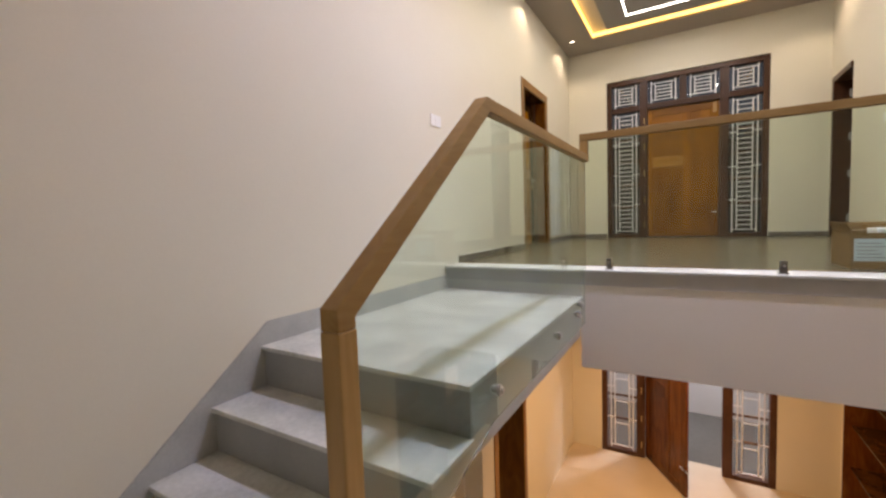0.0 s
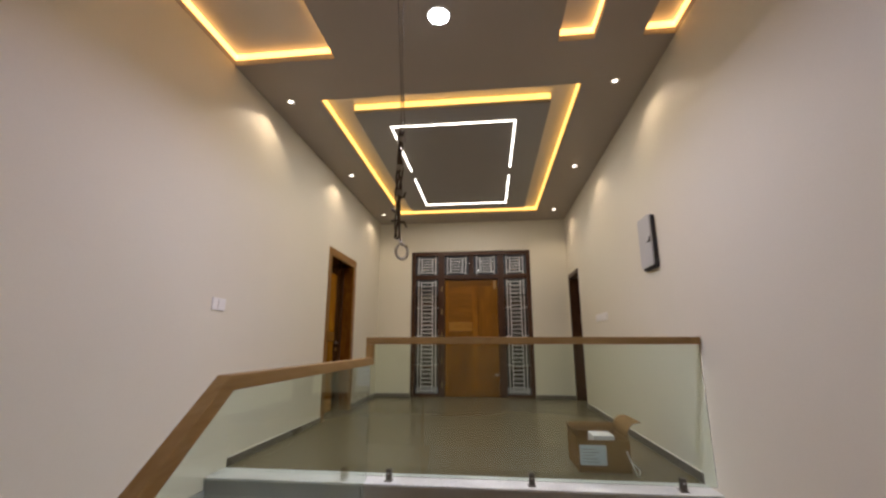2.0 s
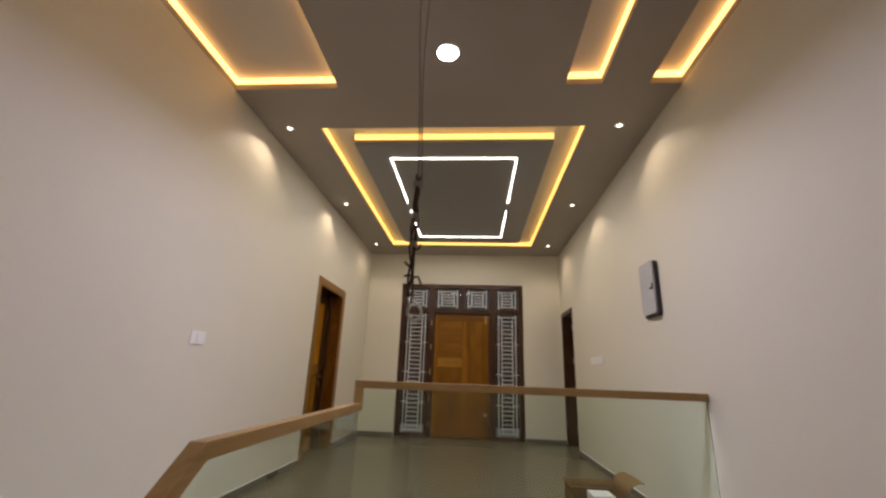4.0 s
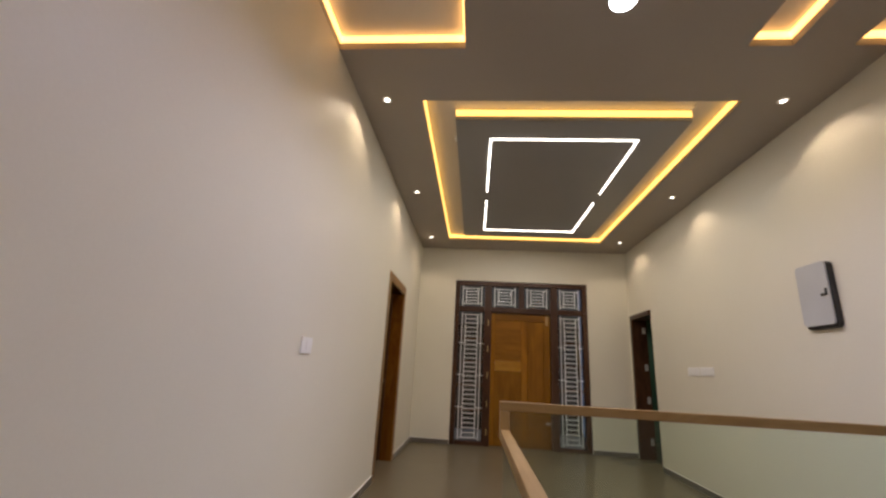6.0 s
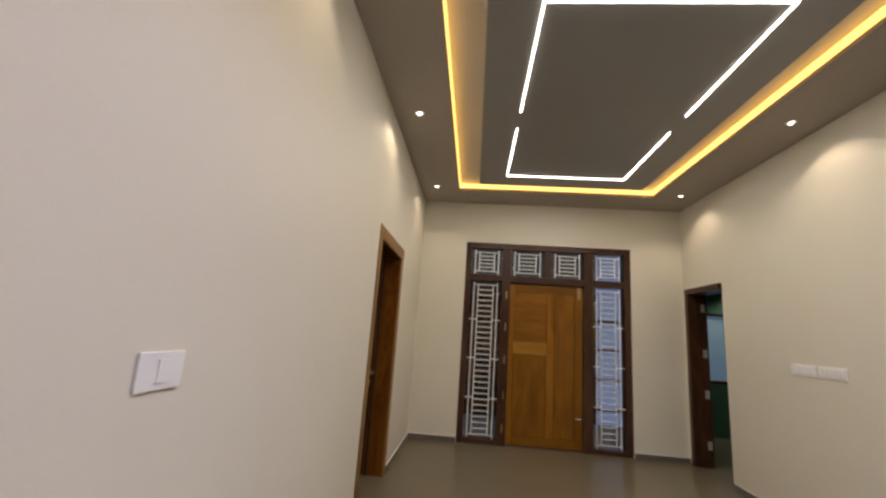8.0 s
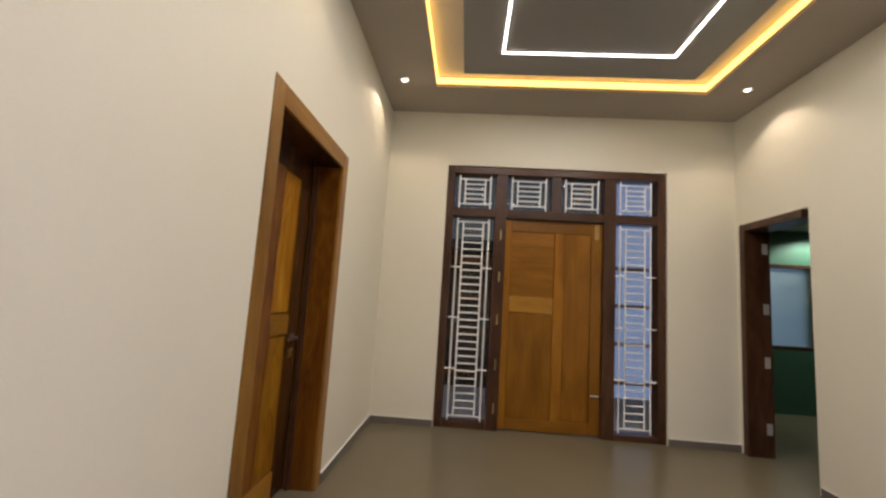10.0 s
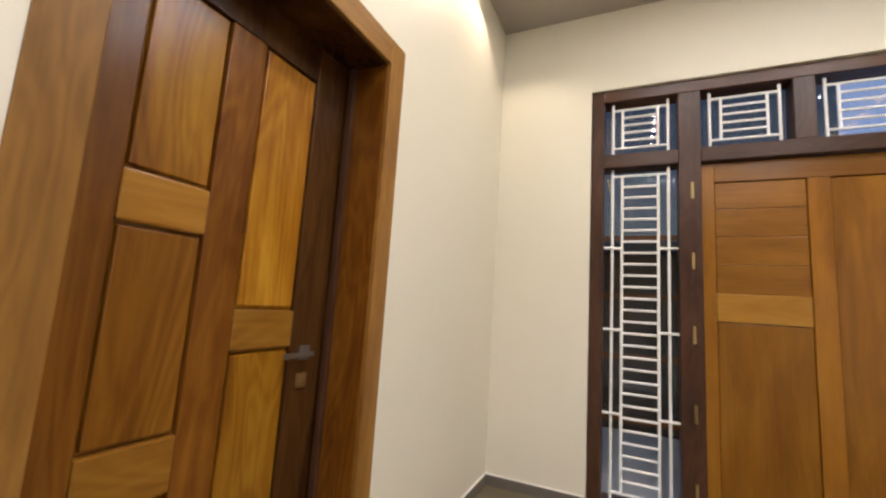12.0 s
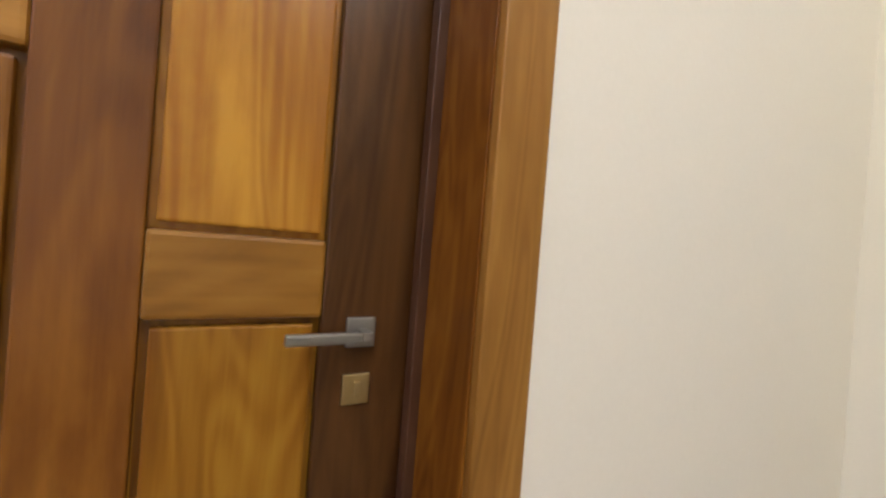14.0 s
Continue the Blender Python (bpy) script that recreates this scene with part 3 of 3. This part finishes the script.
    if open_leaf:
        hinge = Vector((X(leaf_l), ya, 0)) - Vector((d.location.x, d.location.y, 0))
        m = Matrix.Translation(hinge) @ Matrix.Rotation(radians(-open_leaf), 4, "Z") @ Matrix.Translation(-hinge)
        leaf.matrix_basis = m
    return d


entrance(YF + 0.028, 0.0, 0.0, 0, "closed teak entrance door with white barred side lights")
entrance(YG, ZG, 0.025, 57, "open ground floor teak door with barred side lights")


# ---- inner door on the left wall ----
d = thing("panel_door", (XL - 0.11, 5.885, 0.0), "closed varnished teak panel door in brown casing", "door", kind="structure")
xf, xb = XL + 0.006, XL - T + 0.004
part("casing_post", B(xb, xf, 5.321, 5.425, 0.0, 2.20, r=0.004), CASING, d)
part("casing_post", B(xb, xf, 6.350, 6.449, 0.0, 2.20, r=0.004), CASING, d)
part("casing_head", B(xb, xf, 5.4255, 6.3495, 2.095, 2.20, r=0.004), CASING_Y, d)
# linings darker than the casing: shade of the recess put into their colour
part("jamb_lining", B(XL - 0.154, XL - 0.010, 6.344, 6.3495, 0.0, 2.0895, r=0.001), TEAK_STILE, d, "reddish brown reveal lining, darkened for the shade in the recess")
part("jamb_lining", B(XL - 0.154, XL - 0.010, 5.4255, 5.431, 0.0, 2.0895, r=0.001), TEAK_STILE, d, "reddish brown reveal lining, darkened for the shade in the recess")
part("head_lining", B(XL - 0.194, XL - 0.010, 5.4315, 6.3435, 2.0895, 2.0945, r=0.001), DARK_TEAK, d, "lining under the door head, dark for the shade there")
part("stop", B(XL - 0.18, XL - 0.155, 6.325, 6.3495, 0.0, 2.089, r=0.003), DARK, d)
lx = XL - 0.195                              # face of the leaf
leaf = part("leaf", B(lx - 0.034, lx - 0.020, 5.44, 6.34, 0.01, 2.09), TEAK, d, "varnished teak door leaf with raised panels")


def bit(name, y0, y1, z0, z1, out, mat, r=0.004, parent=None):
    part(name, B(lx - 0.030, lx + out, y0, y1, z0, z1, r=r), mat, parent or leaf)


bit("stile", 5.427, 5.585, 0.008, 2.092, 0.0, TEAK_STILE)
bit("stile", 5.807, 5.932, 0.175, 1.952, 0.0, TEAK_STILE)
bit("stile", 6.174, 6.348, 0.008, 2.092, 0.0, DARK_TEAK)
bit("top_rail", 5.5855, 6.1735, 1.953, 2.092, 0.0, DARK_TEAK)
bit("bottom_rail", 5.5855, 6.1735, 0.008, 0.174, 0.0, TEAK_Y)
for z0, z1 in ((0.630, 0.772), (1.300, 1.427)):
    bit("cross_rail", 5.5855, 5.8065, z0, z1, 0.003, TEAK_Y, 0.007)
bit("cross_rail", 5.9325, 6.1735, 0.974, 1.098, 0.003, TEAK_Y, 0.007)


def raised(y0, y1, z0, z1, mat):
    t = bmesh.new()
    box(t, lx - 0.030, lx - 0.019, y0, y1, z0, z1)
    i = 0.009
    box(t, lx - 0.020, lx - 0.003, y0 + i, y1 - i, z0 + i, z1 - i, r=0.005)
    part("panel", t, mat, leaf)


# upper panel brighter, lower two dimmer: fall of ceiling light put into the timber colour
for z0, z1 in ((0.176, 0.629), (0.774, 1.298), (1.429, 1.952)):
    raised(5.587, 5.805, z0, z1, TEAK if z0 > 1.4 else TEAK_DIM)
for z0, z1 in ((0.176, 0.972), (1.100, 1.952)):
    raised(5.934, 6.172, z0, z1, TEAK)
h = part("handle", box(B(lx + 0.0005, lx + 0.010, 6.215, 6.265, 0.924, 0.974, r=0.003), lx + 0.0105, lx + 0.045, 6.232, 6.248, 0.941, 0.956, r=0.002), HANDLE, leaf, "dull grey steel lever handle")
part("lever", B(lx + 0.036, lx + 0.047, 6.112, 6.2315, 0.939, 0.957, r=0.004), HANDLE, h)
part("escutcheon", box(B(lx + 0.0005, lx + 0.008, 6.215, 6.263, 0.826, 0.878, r=0.003), lx + 0.0085, lx + 0.014, 6.233, 6.245, 0.840, 0.866, r=0.002), BRASS, leaf, "square aged brass key plate")

# ---- open doorway to the green room ----
d = thing("doorway_frame", (XR + 0.11, 7.39, 0.0), "dark timber door frame, open to a green room", "door frame", kind="structure")
part("frame_post", B(XR + 0.075, XR + T - 0.002, 6.977, 7.035, 0.0, 2.134, r=0.004), DARK, d)
far = part("frame_post", B(XR - 0.006, XR + T - 0.002, 7.728, 7.798, 0.0, 2.134, r=0.004), DARK, d)
part("frame_head", B(XR - 0.006, XR + T - 0.002, 7.0355, 7.7275, 2.066, 2.134, r=0.004), DARK_X, d)
for z in (0.25, 0.84, 1.33, 1.90):
    part("hinge", B(XR + 0.155, XR + 0.205, 7.722, 7.7275, z - 0.05, z + 0.05, r=0.001), PALE_HINGE, far, "pale grey steel hinge")
bm = bmesh.new()
GX0, GX1, GY0, GY1, RC = XR + T, 5.2, 5.2, 9.6, 2.47
for x0, x1, y0, y1, z0, z1 in [(GX0, 2.95, GY1, GY1 + T, 0, RC), (3.96, GX1, GY1, GY1 + T, 0, RC), (2.95, 3.96, GY1, GY1 + T, 0, 0.84),
                               (2.95, 3.96, GY1, GY1 + T, 2.0, RC), (GX1, GX1 + T, GY0, GY1 + T, 0, RC), (GX0, GX1, GY0 - T, GY0, 0, RC),
                               (GX0, GX0 + 0.02, YF + T, GY1, 0, RC), (GX0, GX0 + 0.02, 7.80, YF + T, 0, RC), (GX0, GX0 + 0.02, GY0, 6.975, 0, RC), (GX0, GX0 + 0.02, 6.975, 7.80, 2.135, RC)]:
    box(bm, x0, x1, y0, y1, z0, z1)
setting("wall_green_room", bm, GREEN, "green painted walls of the room beyond", "wall")
setting("ceiling_green_room", B(GX0, GX1 + T, GY0 - T, GY1 + T, RC, RC + 0.15), CEIL, "grey ceiling of the green room", "ceiling")
setting("floor_green_room", B(GX0, GX1 + T, GY0 - T, GY1 + T, -0.13, 0.0), TILE, "taupe tile floor of the green room", "floor")
win = thing("window_1", (3.42, GY1 + 0.1, 0.84), "plain window with a dark timber frame", "window", kind="structure")
for x0, x1, z0, z1 in ((2.95, 3.0, 0.84, 2.0), (3.91, 3.96, 0.84, 2.0), (3.001, 3.909, 0.84, 0.89), (3.001, 3.909, 1.95, 2.0)):
    part("window_frame", B(x0, x1, GY1 + 0.0, GY1 + 0.08, z0, z1, r=0.003), DARK, win)
p = part("pane", B(3.0, 3.91, GY1 + 0.04, GY1 + 0.045, 0.89, 1.95), FROSTED, win)
p.visible_shadow = False
t = thing("room_lamp", (3.90, 9.26, RC), "small round recessed downlight in the green room, lit", "downlight")
part("ring", rod(bmesh.new(), (3.90, 9.26, RC - 0.004), (3.90, 9.26, RC), 0.045, 20), PLASTIC, t)
part("lens", rod(bmesh.new(), (3.90, 9.26, RC - 0.006), (3.90, 9.26, RC - 0.0042), 0.028, 20), LIT_LENS, t)
lamp("room_lamp_light", "SPOT", (3.90, 9.26, RC - 0.015), ROOM_W, (0.92, 1.0, 0.90), 0.03, radians(150))

# ---- ground floor seen past the landing ----
t = thing("hall_lamp", (0.1, 5.2, -0.4), "warm round ceiling lamp, lit", "ceiling lamp")
part("diffuser", rod(bmesh.new(), (0.1, 5.2, -0.43), (0.1, 5.2, -0.4), 0.12, 28), glow("warm_diffuser", (1.0, 0.7, 0.4), 8.0), t)
lamp("hall_lamp_light", "AREA", (0.1, 5.2, -0.45), LOWER_W, WARM_LAMP, 0.3)
d = thing("lower_side_door", (XL - 0.1, 4.2, ZG), "brown timber door frame standing open below the stairs", "door frame", kind="structure")
for y0, y1 in ((3.752, 3.85), (4.58, 4.678)):
    part("frame_post", B(XL - T, XS + 0.01, y0, y1, ZG, ZG + 2.098, r=0.004), CASING, d)
part("frame_head", B(XL - T, XS + 0.01, 3.851, 4.579, ZG + 2.0, ZG + 2.098, r=0.004), CASING_Y, d)
KX = XR + 0.52
d = thing("recessed_cupboard", (XR + 0.26, (KY0 + KY1) / 2, ZG), "brown timber cupboard let into the wall, open front", "cupboard", kind="structure")
part("back_panel", B(KX, KX + 0.02, KY0, KY1, ZG, KH), RED_LEAF, d)
for y0, y1 in ((KY0, KY0 + 0.025), (KY1 - 0.025, KY1)):
    part("side_panel", B(XR - 0.004, KX - 0.001, y0, y1, ZG, KH, r=0.002), RED_LEAF, d)
part("top_panel", B(XR - 0.004, KX - 0.001, KY0 + 0.0255, KY1 - 0.0255, KH - 0.06, KH, r=0.002), CASING_Y, d, "golden brown cupboard head")
part("divider", B(XR + 0.06, KX - 0.001, 5.20, 5.225, ZG + 0.001, KH - 0.0605, r=0.002), RED_LEAF, d)
for z in (0.55, 1.08, 1.60):
    for y0, y1 in ((KY0 + 0.0255, 5.1995), (5.2255, KY1 - 0.0255)):
        part("shelf", B(XR + 0.07, KX - 0.001, y0, y1, ZG + z, ZG + z + 0.022, r=0.002), DARK_TEAK, d)
tagged(part("storage_box", B(XR + 0.16, KX - 0.03, 5.30, 5.78, ZG + 1.103, ZG + 1.50, r=0.006), CREAM_TILE), "beige box standing on a cupboard shelf", "box")

# ---- outside ----
setting("ground", B(-400, 400, YG + T, 800, ZG - 0.3, ZG - 0.1), SOIL, "dark ground outside the house", "ground")
setting("floor_balcony", B(-2.2, 2.04, YF + T, 10.0, -0.2, -0.03), RENDER_OUT, "tiled balcony floor outside the entrance", "balcony")
setting("wall_porch", B(-2.4, 2.4, 9.3, 9.5, ZG - 0.1, -0.2), RENDER_OUT, "pale plastered porch wall outside", "wall")
# unseen lamp, added to brighten the porch wall behind the lower side lights
t = thing("porch_fill_lamp", (0.2, 8.4, -0.2), "unseen round lamp added to brighten the porch wall", "ceiling lamp")
part("diffuser", rod(bmesh.new(), (0.2, 8.4, -0.23), (0.2, 8.4, -0.2), 0.1, 24), LIT_LENS, t)
lamp("porch_fill_light", "AREA", (0.2, 8.4, -0.25), 45.0, (0.9, 0.9, 1.0), 0.2)
# self-glowing sheet, stands in for the pale light behind the right side light
dusk_glow = glow("pale_dusk_sheet_glow", (0.38, 0.52, 0.88), 0.27, 0.02)
setting("backdrop", B(2.75, 14.0, 15.0, 15.02, ZG - 0.1, 9.0), dusk_glow, "glowing sheet in place of pale blue dusk light beyond the balcony", "backdrop")
# added black mass, sized to give the dark band in the left panes
house = thing("dark_house_block", (-4.0, 20.0, ZG - 0.1), "black house shape added to darken the view through the left side light", "house")
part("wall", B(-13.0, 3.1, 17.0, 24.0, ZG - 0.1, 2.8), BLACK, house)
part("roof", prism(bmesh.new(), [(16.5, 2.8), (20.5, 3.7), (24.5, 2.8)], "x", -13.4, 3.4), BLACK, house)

# ---- things on the walls ----
def switch(name, wall, y0, y1, z0, z1, n, group=""):
    s = 1 if wall == XL else -1
    lo, hi = sorted((wall, wall + s * 0.010))
    t = thing(name, (wall, (y0 + y1) / 2, (z0 + z1) / 2), "white plastic switch plate on the cream wall", "switch", group)
    part("plate", B(lo + 0.0005, hi, y0, y1, z0, z1, r=0.003), PLASTIC, t)
    if n == 1:
        y0, y1 = (y0 + y1) / 2 - 0.035, (y0 + y1) / 2 + 0.035
    step = (y1 - y0 - 0.03) / n
    for i in range(n):
        a = y0 + 0.015 + i * step
        l2, h2 = sorted((wall + s * 0.0105, wall + s * 0.0145))
        part("rocker", B(l2, h2, a + 0.003, a + step - 0.003, z0 + 0.018, z1 - 0.018, r=0.0015), PLASTIC, t)


switch("switch_plate", XL, 3.096, 3.252, 1.187, 1.281, 1)
switch("switch_board", XR, 5.483, 5.745, 1.222, 1.315, 6, "hall switch boards")
switch("switch_board", XR, 5.767, 6.03, 1.222, 1.315, 6, "hall switch boards")
t = thing("distribution_board", (XR, 3.945, 1.82), "grey metal distribution board with dark edge", "fuse box")


def rounded(y0, y1, z0, z1, r, n=6):
    """Outline of an upright plate with round corners, as (y, z) pairs."""
    out = []
    for cy, cz, a in ((y1 - r, z1 - r, 0), (y0 + r, z1 - r, 90), (y0 + r, z0 + r, 180), (y1 - r, z0 + r, 270)):
        for k in range(n + 1):
            w = radians(a + 90 * k / n)
            out.append((cy + r * math.cos(w), cz + r * math.sin(w)))
    return out


part("back_box", prism(bmesh.new(), rounded(3.797, 4.090, 1.573, 2.045, 0.034), "x", XR - 0.032, XR - 0.0005, r=0.003), BLACK, t)
part("cover", prism(bmesh.new(), rounded(3.813, 4.094, 1.594, 2.049, 0.030), "x", XR - 0.046, XR - 0.0325, r=0.004), BOARD, t)
part("latch", box(B(XR - 0.053, XR - 0.0455, 3.828, 3.844, 1.80, 1.850, r=0.003), XR - 0.058, XR - 0.0495, 3.834, 3.880, 1.800, 1.815, r=0.003), BLACK, t)

# ---- wiring left hanging for a chandelier ----
wx, wy = 0.100, 1.322
t = thing("hanging_wire", (wx, wy, ZC), "loose chandelier wires with taped joint and steel hook", "wire")
for s, k in ((-1, 0.0), (1, 1.3)):
    pts = [(wx + s * 0.010 + 0.010 * math.sin(z * 5 + k), wy + 0.008 * math.cos(z * 4 + k), z) for z in np.linspace(ZC, 1.54, 24)]
    part("cable", tube(bmesh.new(), pts, 0.0022), GREY_WIRE, t, smooth=True)
for k in range(4):
    pts = [(wx + (0.0065 + 0.004 * math.sin(z * 31 + k)) * math.cos(z * 22 + k * 1.57), wy + 0.007 * math.sin(z * 22 + k * 1.57), z) for z in np.linspace(1.575, 1.235, 30)]
    part("twisted_wire", tube(bmesh.new(), pts, 0.0031, 6), WIRE, t, smooth=True)
for z, a, b in ((1.36, 0.026, 0.016), (1.315, -0.024, 0.012), (1.285, 0.032, -0.022), (1.29, -0.022, -0.004)):
    part("wire_end", tube(bmesh.new(), [(wx, wy, z), (wx + a * 0.5, wy + 0.004, z + 0.003), (wx + a * 0.8, wy - 0.008, z + b * 0.8)], 0.003), WIRE, t, smooth=True)
pts = [(wx + 0.012 + 0.016 * math.sin(a), wy + 0.008 * math.sin(a), 1.197 + 0.021 * math.cos(a)) for a in np.linspace(-0.2, 5.7, 22)]
for z in (1.548, 1.455, 1.375):
    part("tape_wrap", rod(bmesh.new(), (wx, wy, z - 0.008), (wx, wy, z + 0.008), 0.0105, 10), GREY_WIRE, t, "grey tape wrap", smooth=False)
part("hook", tube(bmesh.new(), [(wx, wy, 1.27)] + pts, 0.0042), STEEL, t, "steel ceiling hook", smooth=True)

# ---- open carton on the floor ----
t = thing("cardboard_box", (1.24, 3.90, 0.0), "open brown cardboard box with packing paper inside", "box")
c0, c1, d0, d1, hb = 1.0, 1.385, 3.66, 4.06, 0.225
for x0, x1, y0, y1 in ((c0, c1, d0, d0 + 0.006), (c0, c1, d1 - 0.006, d1), (c0, c0 + 0.006, d0 + 0.0065, d1 - 0.0065), (c1 - 0.006, c1, d0 + 0.0065, d1 - 0.0065)):
    part("side", B(x0, x1, y0, y1, 0.001, hb, r=0.0015), CARD, t)
part("bottom", B(c0 + 0.0065, c1 - 0.0065, d0 + 0.0065, d1 - 0.0065, 0.001, 0.008), CARD, t)


def flap(hx, hy, along, length, wide, lift, curl=-40, name="flap"):
    """A flap hinged at the rim: along is its hinge, and it leans outward and up by lift degrees."""
    top, low, y, z, n = [], [], 0.0, 0.0, 7
    for k in range(n + 1):
        a = radians(lift + curl * (k / n - 0.5))
        top.append((y - 0.002 * math.sin(a), z + 0.002 * math.cos(a)))
        low.append((y + 0.002 * math.sin(a), z - 0.002 * math.cos(a)))
        y, z = y + length / n * math.cos(a), z + length / n * math.sin(a)
    b = prism(bmesh.new(), top + low[::-1], "x", -wide / 2, wide / 2)
    bmesh.ops.transform(b, matrix=Matrix.Translation((hx, hy, hb + 0.004)) @ Matrix.Rotation(radians(along), 4, "Z"), verts=b.verts)
    part(name, b, CARD, t)


flap((c0 + c1) / 2, d1 - 0.004, 0, 0.06, 0.37, 60, -40)
flap(c0 + 0.004, (d0 + d1) / 2, 90, 0.07, 0.38, 62, -40)
flap(c1 - 0.004, (d0 + d1) / 2, -90, 0.20, 0.38, 38, -130)
part("label", B(c0 + 0.015, c0 + 0.21, d0 - 0.0015, d0 - 0.0002, 0.05, 0.19), LABEL, t, "pale blue shipping label")
for i in range(5):
    part("label_print", B(c0 + 0.03, c0 + 0.16 - 0.02 * (i % 3), d0 - 0.0025, d0 - 0.0017, 0.070 + 0.022 * i, 0.076 + 0.022 * i), GREY_WIRE, t)
bm = B(c0 + 0.13, c0 + 0.29, d0 + 0.04, d0 + 0.22, 0.12, 0.250, r=0.006)
tagged(part("packing_block", bm, PAPER), "white packing block lying in the cardboard box", "packing")
pts = [(c1 + 0.03 + 0.05 * math.sin(u * 4), 3.60 + u * 0.5, 0.008 + 0.25 * max(0, u - 0.55)) for u in np.linspace(0, 1, 22)]
tagged(part("loose_cable", tube(bmesh.new(), pts, 0.005), PLASTIC, None, smooth=True), "white cable trailing from the cardboard box", "cable")
pts = [(c1 - 0.03 + 0.045 * u, d0 - 0.012 - 0.05 * u * u, 0.155 - 0.15 * u) for u in np.linspace(0, 1, 12)]
tagged(part("loose_cable", tube(bmesh.new(), pts, 0.0035), PLASTIC, None, smooth=True), "white cable end hanging down the cardboard box", "cable")
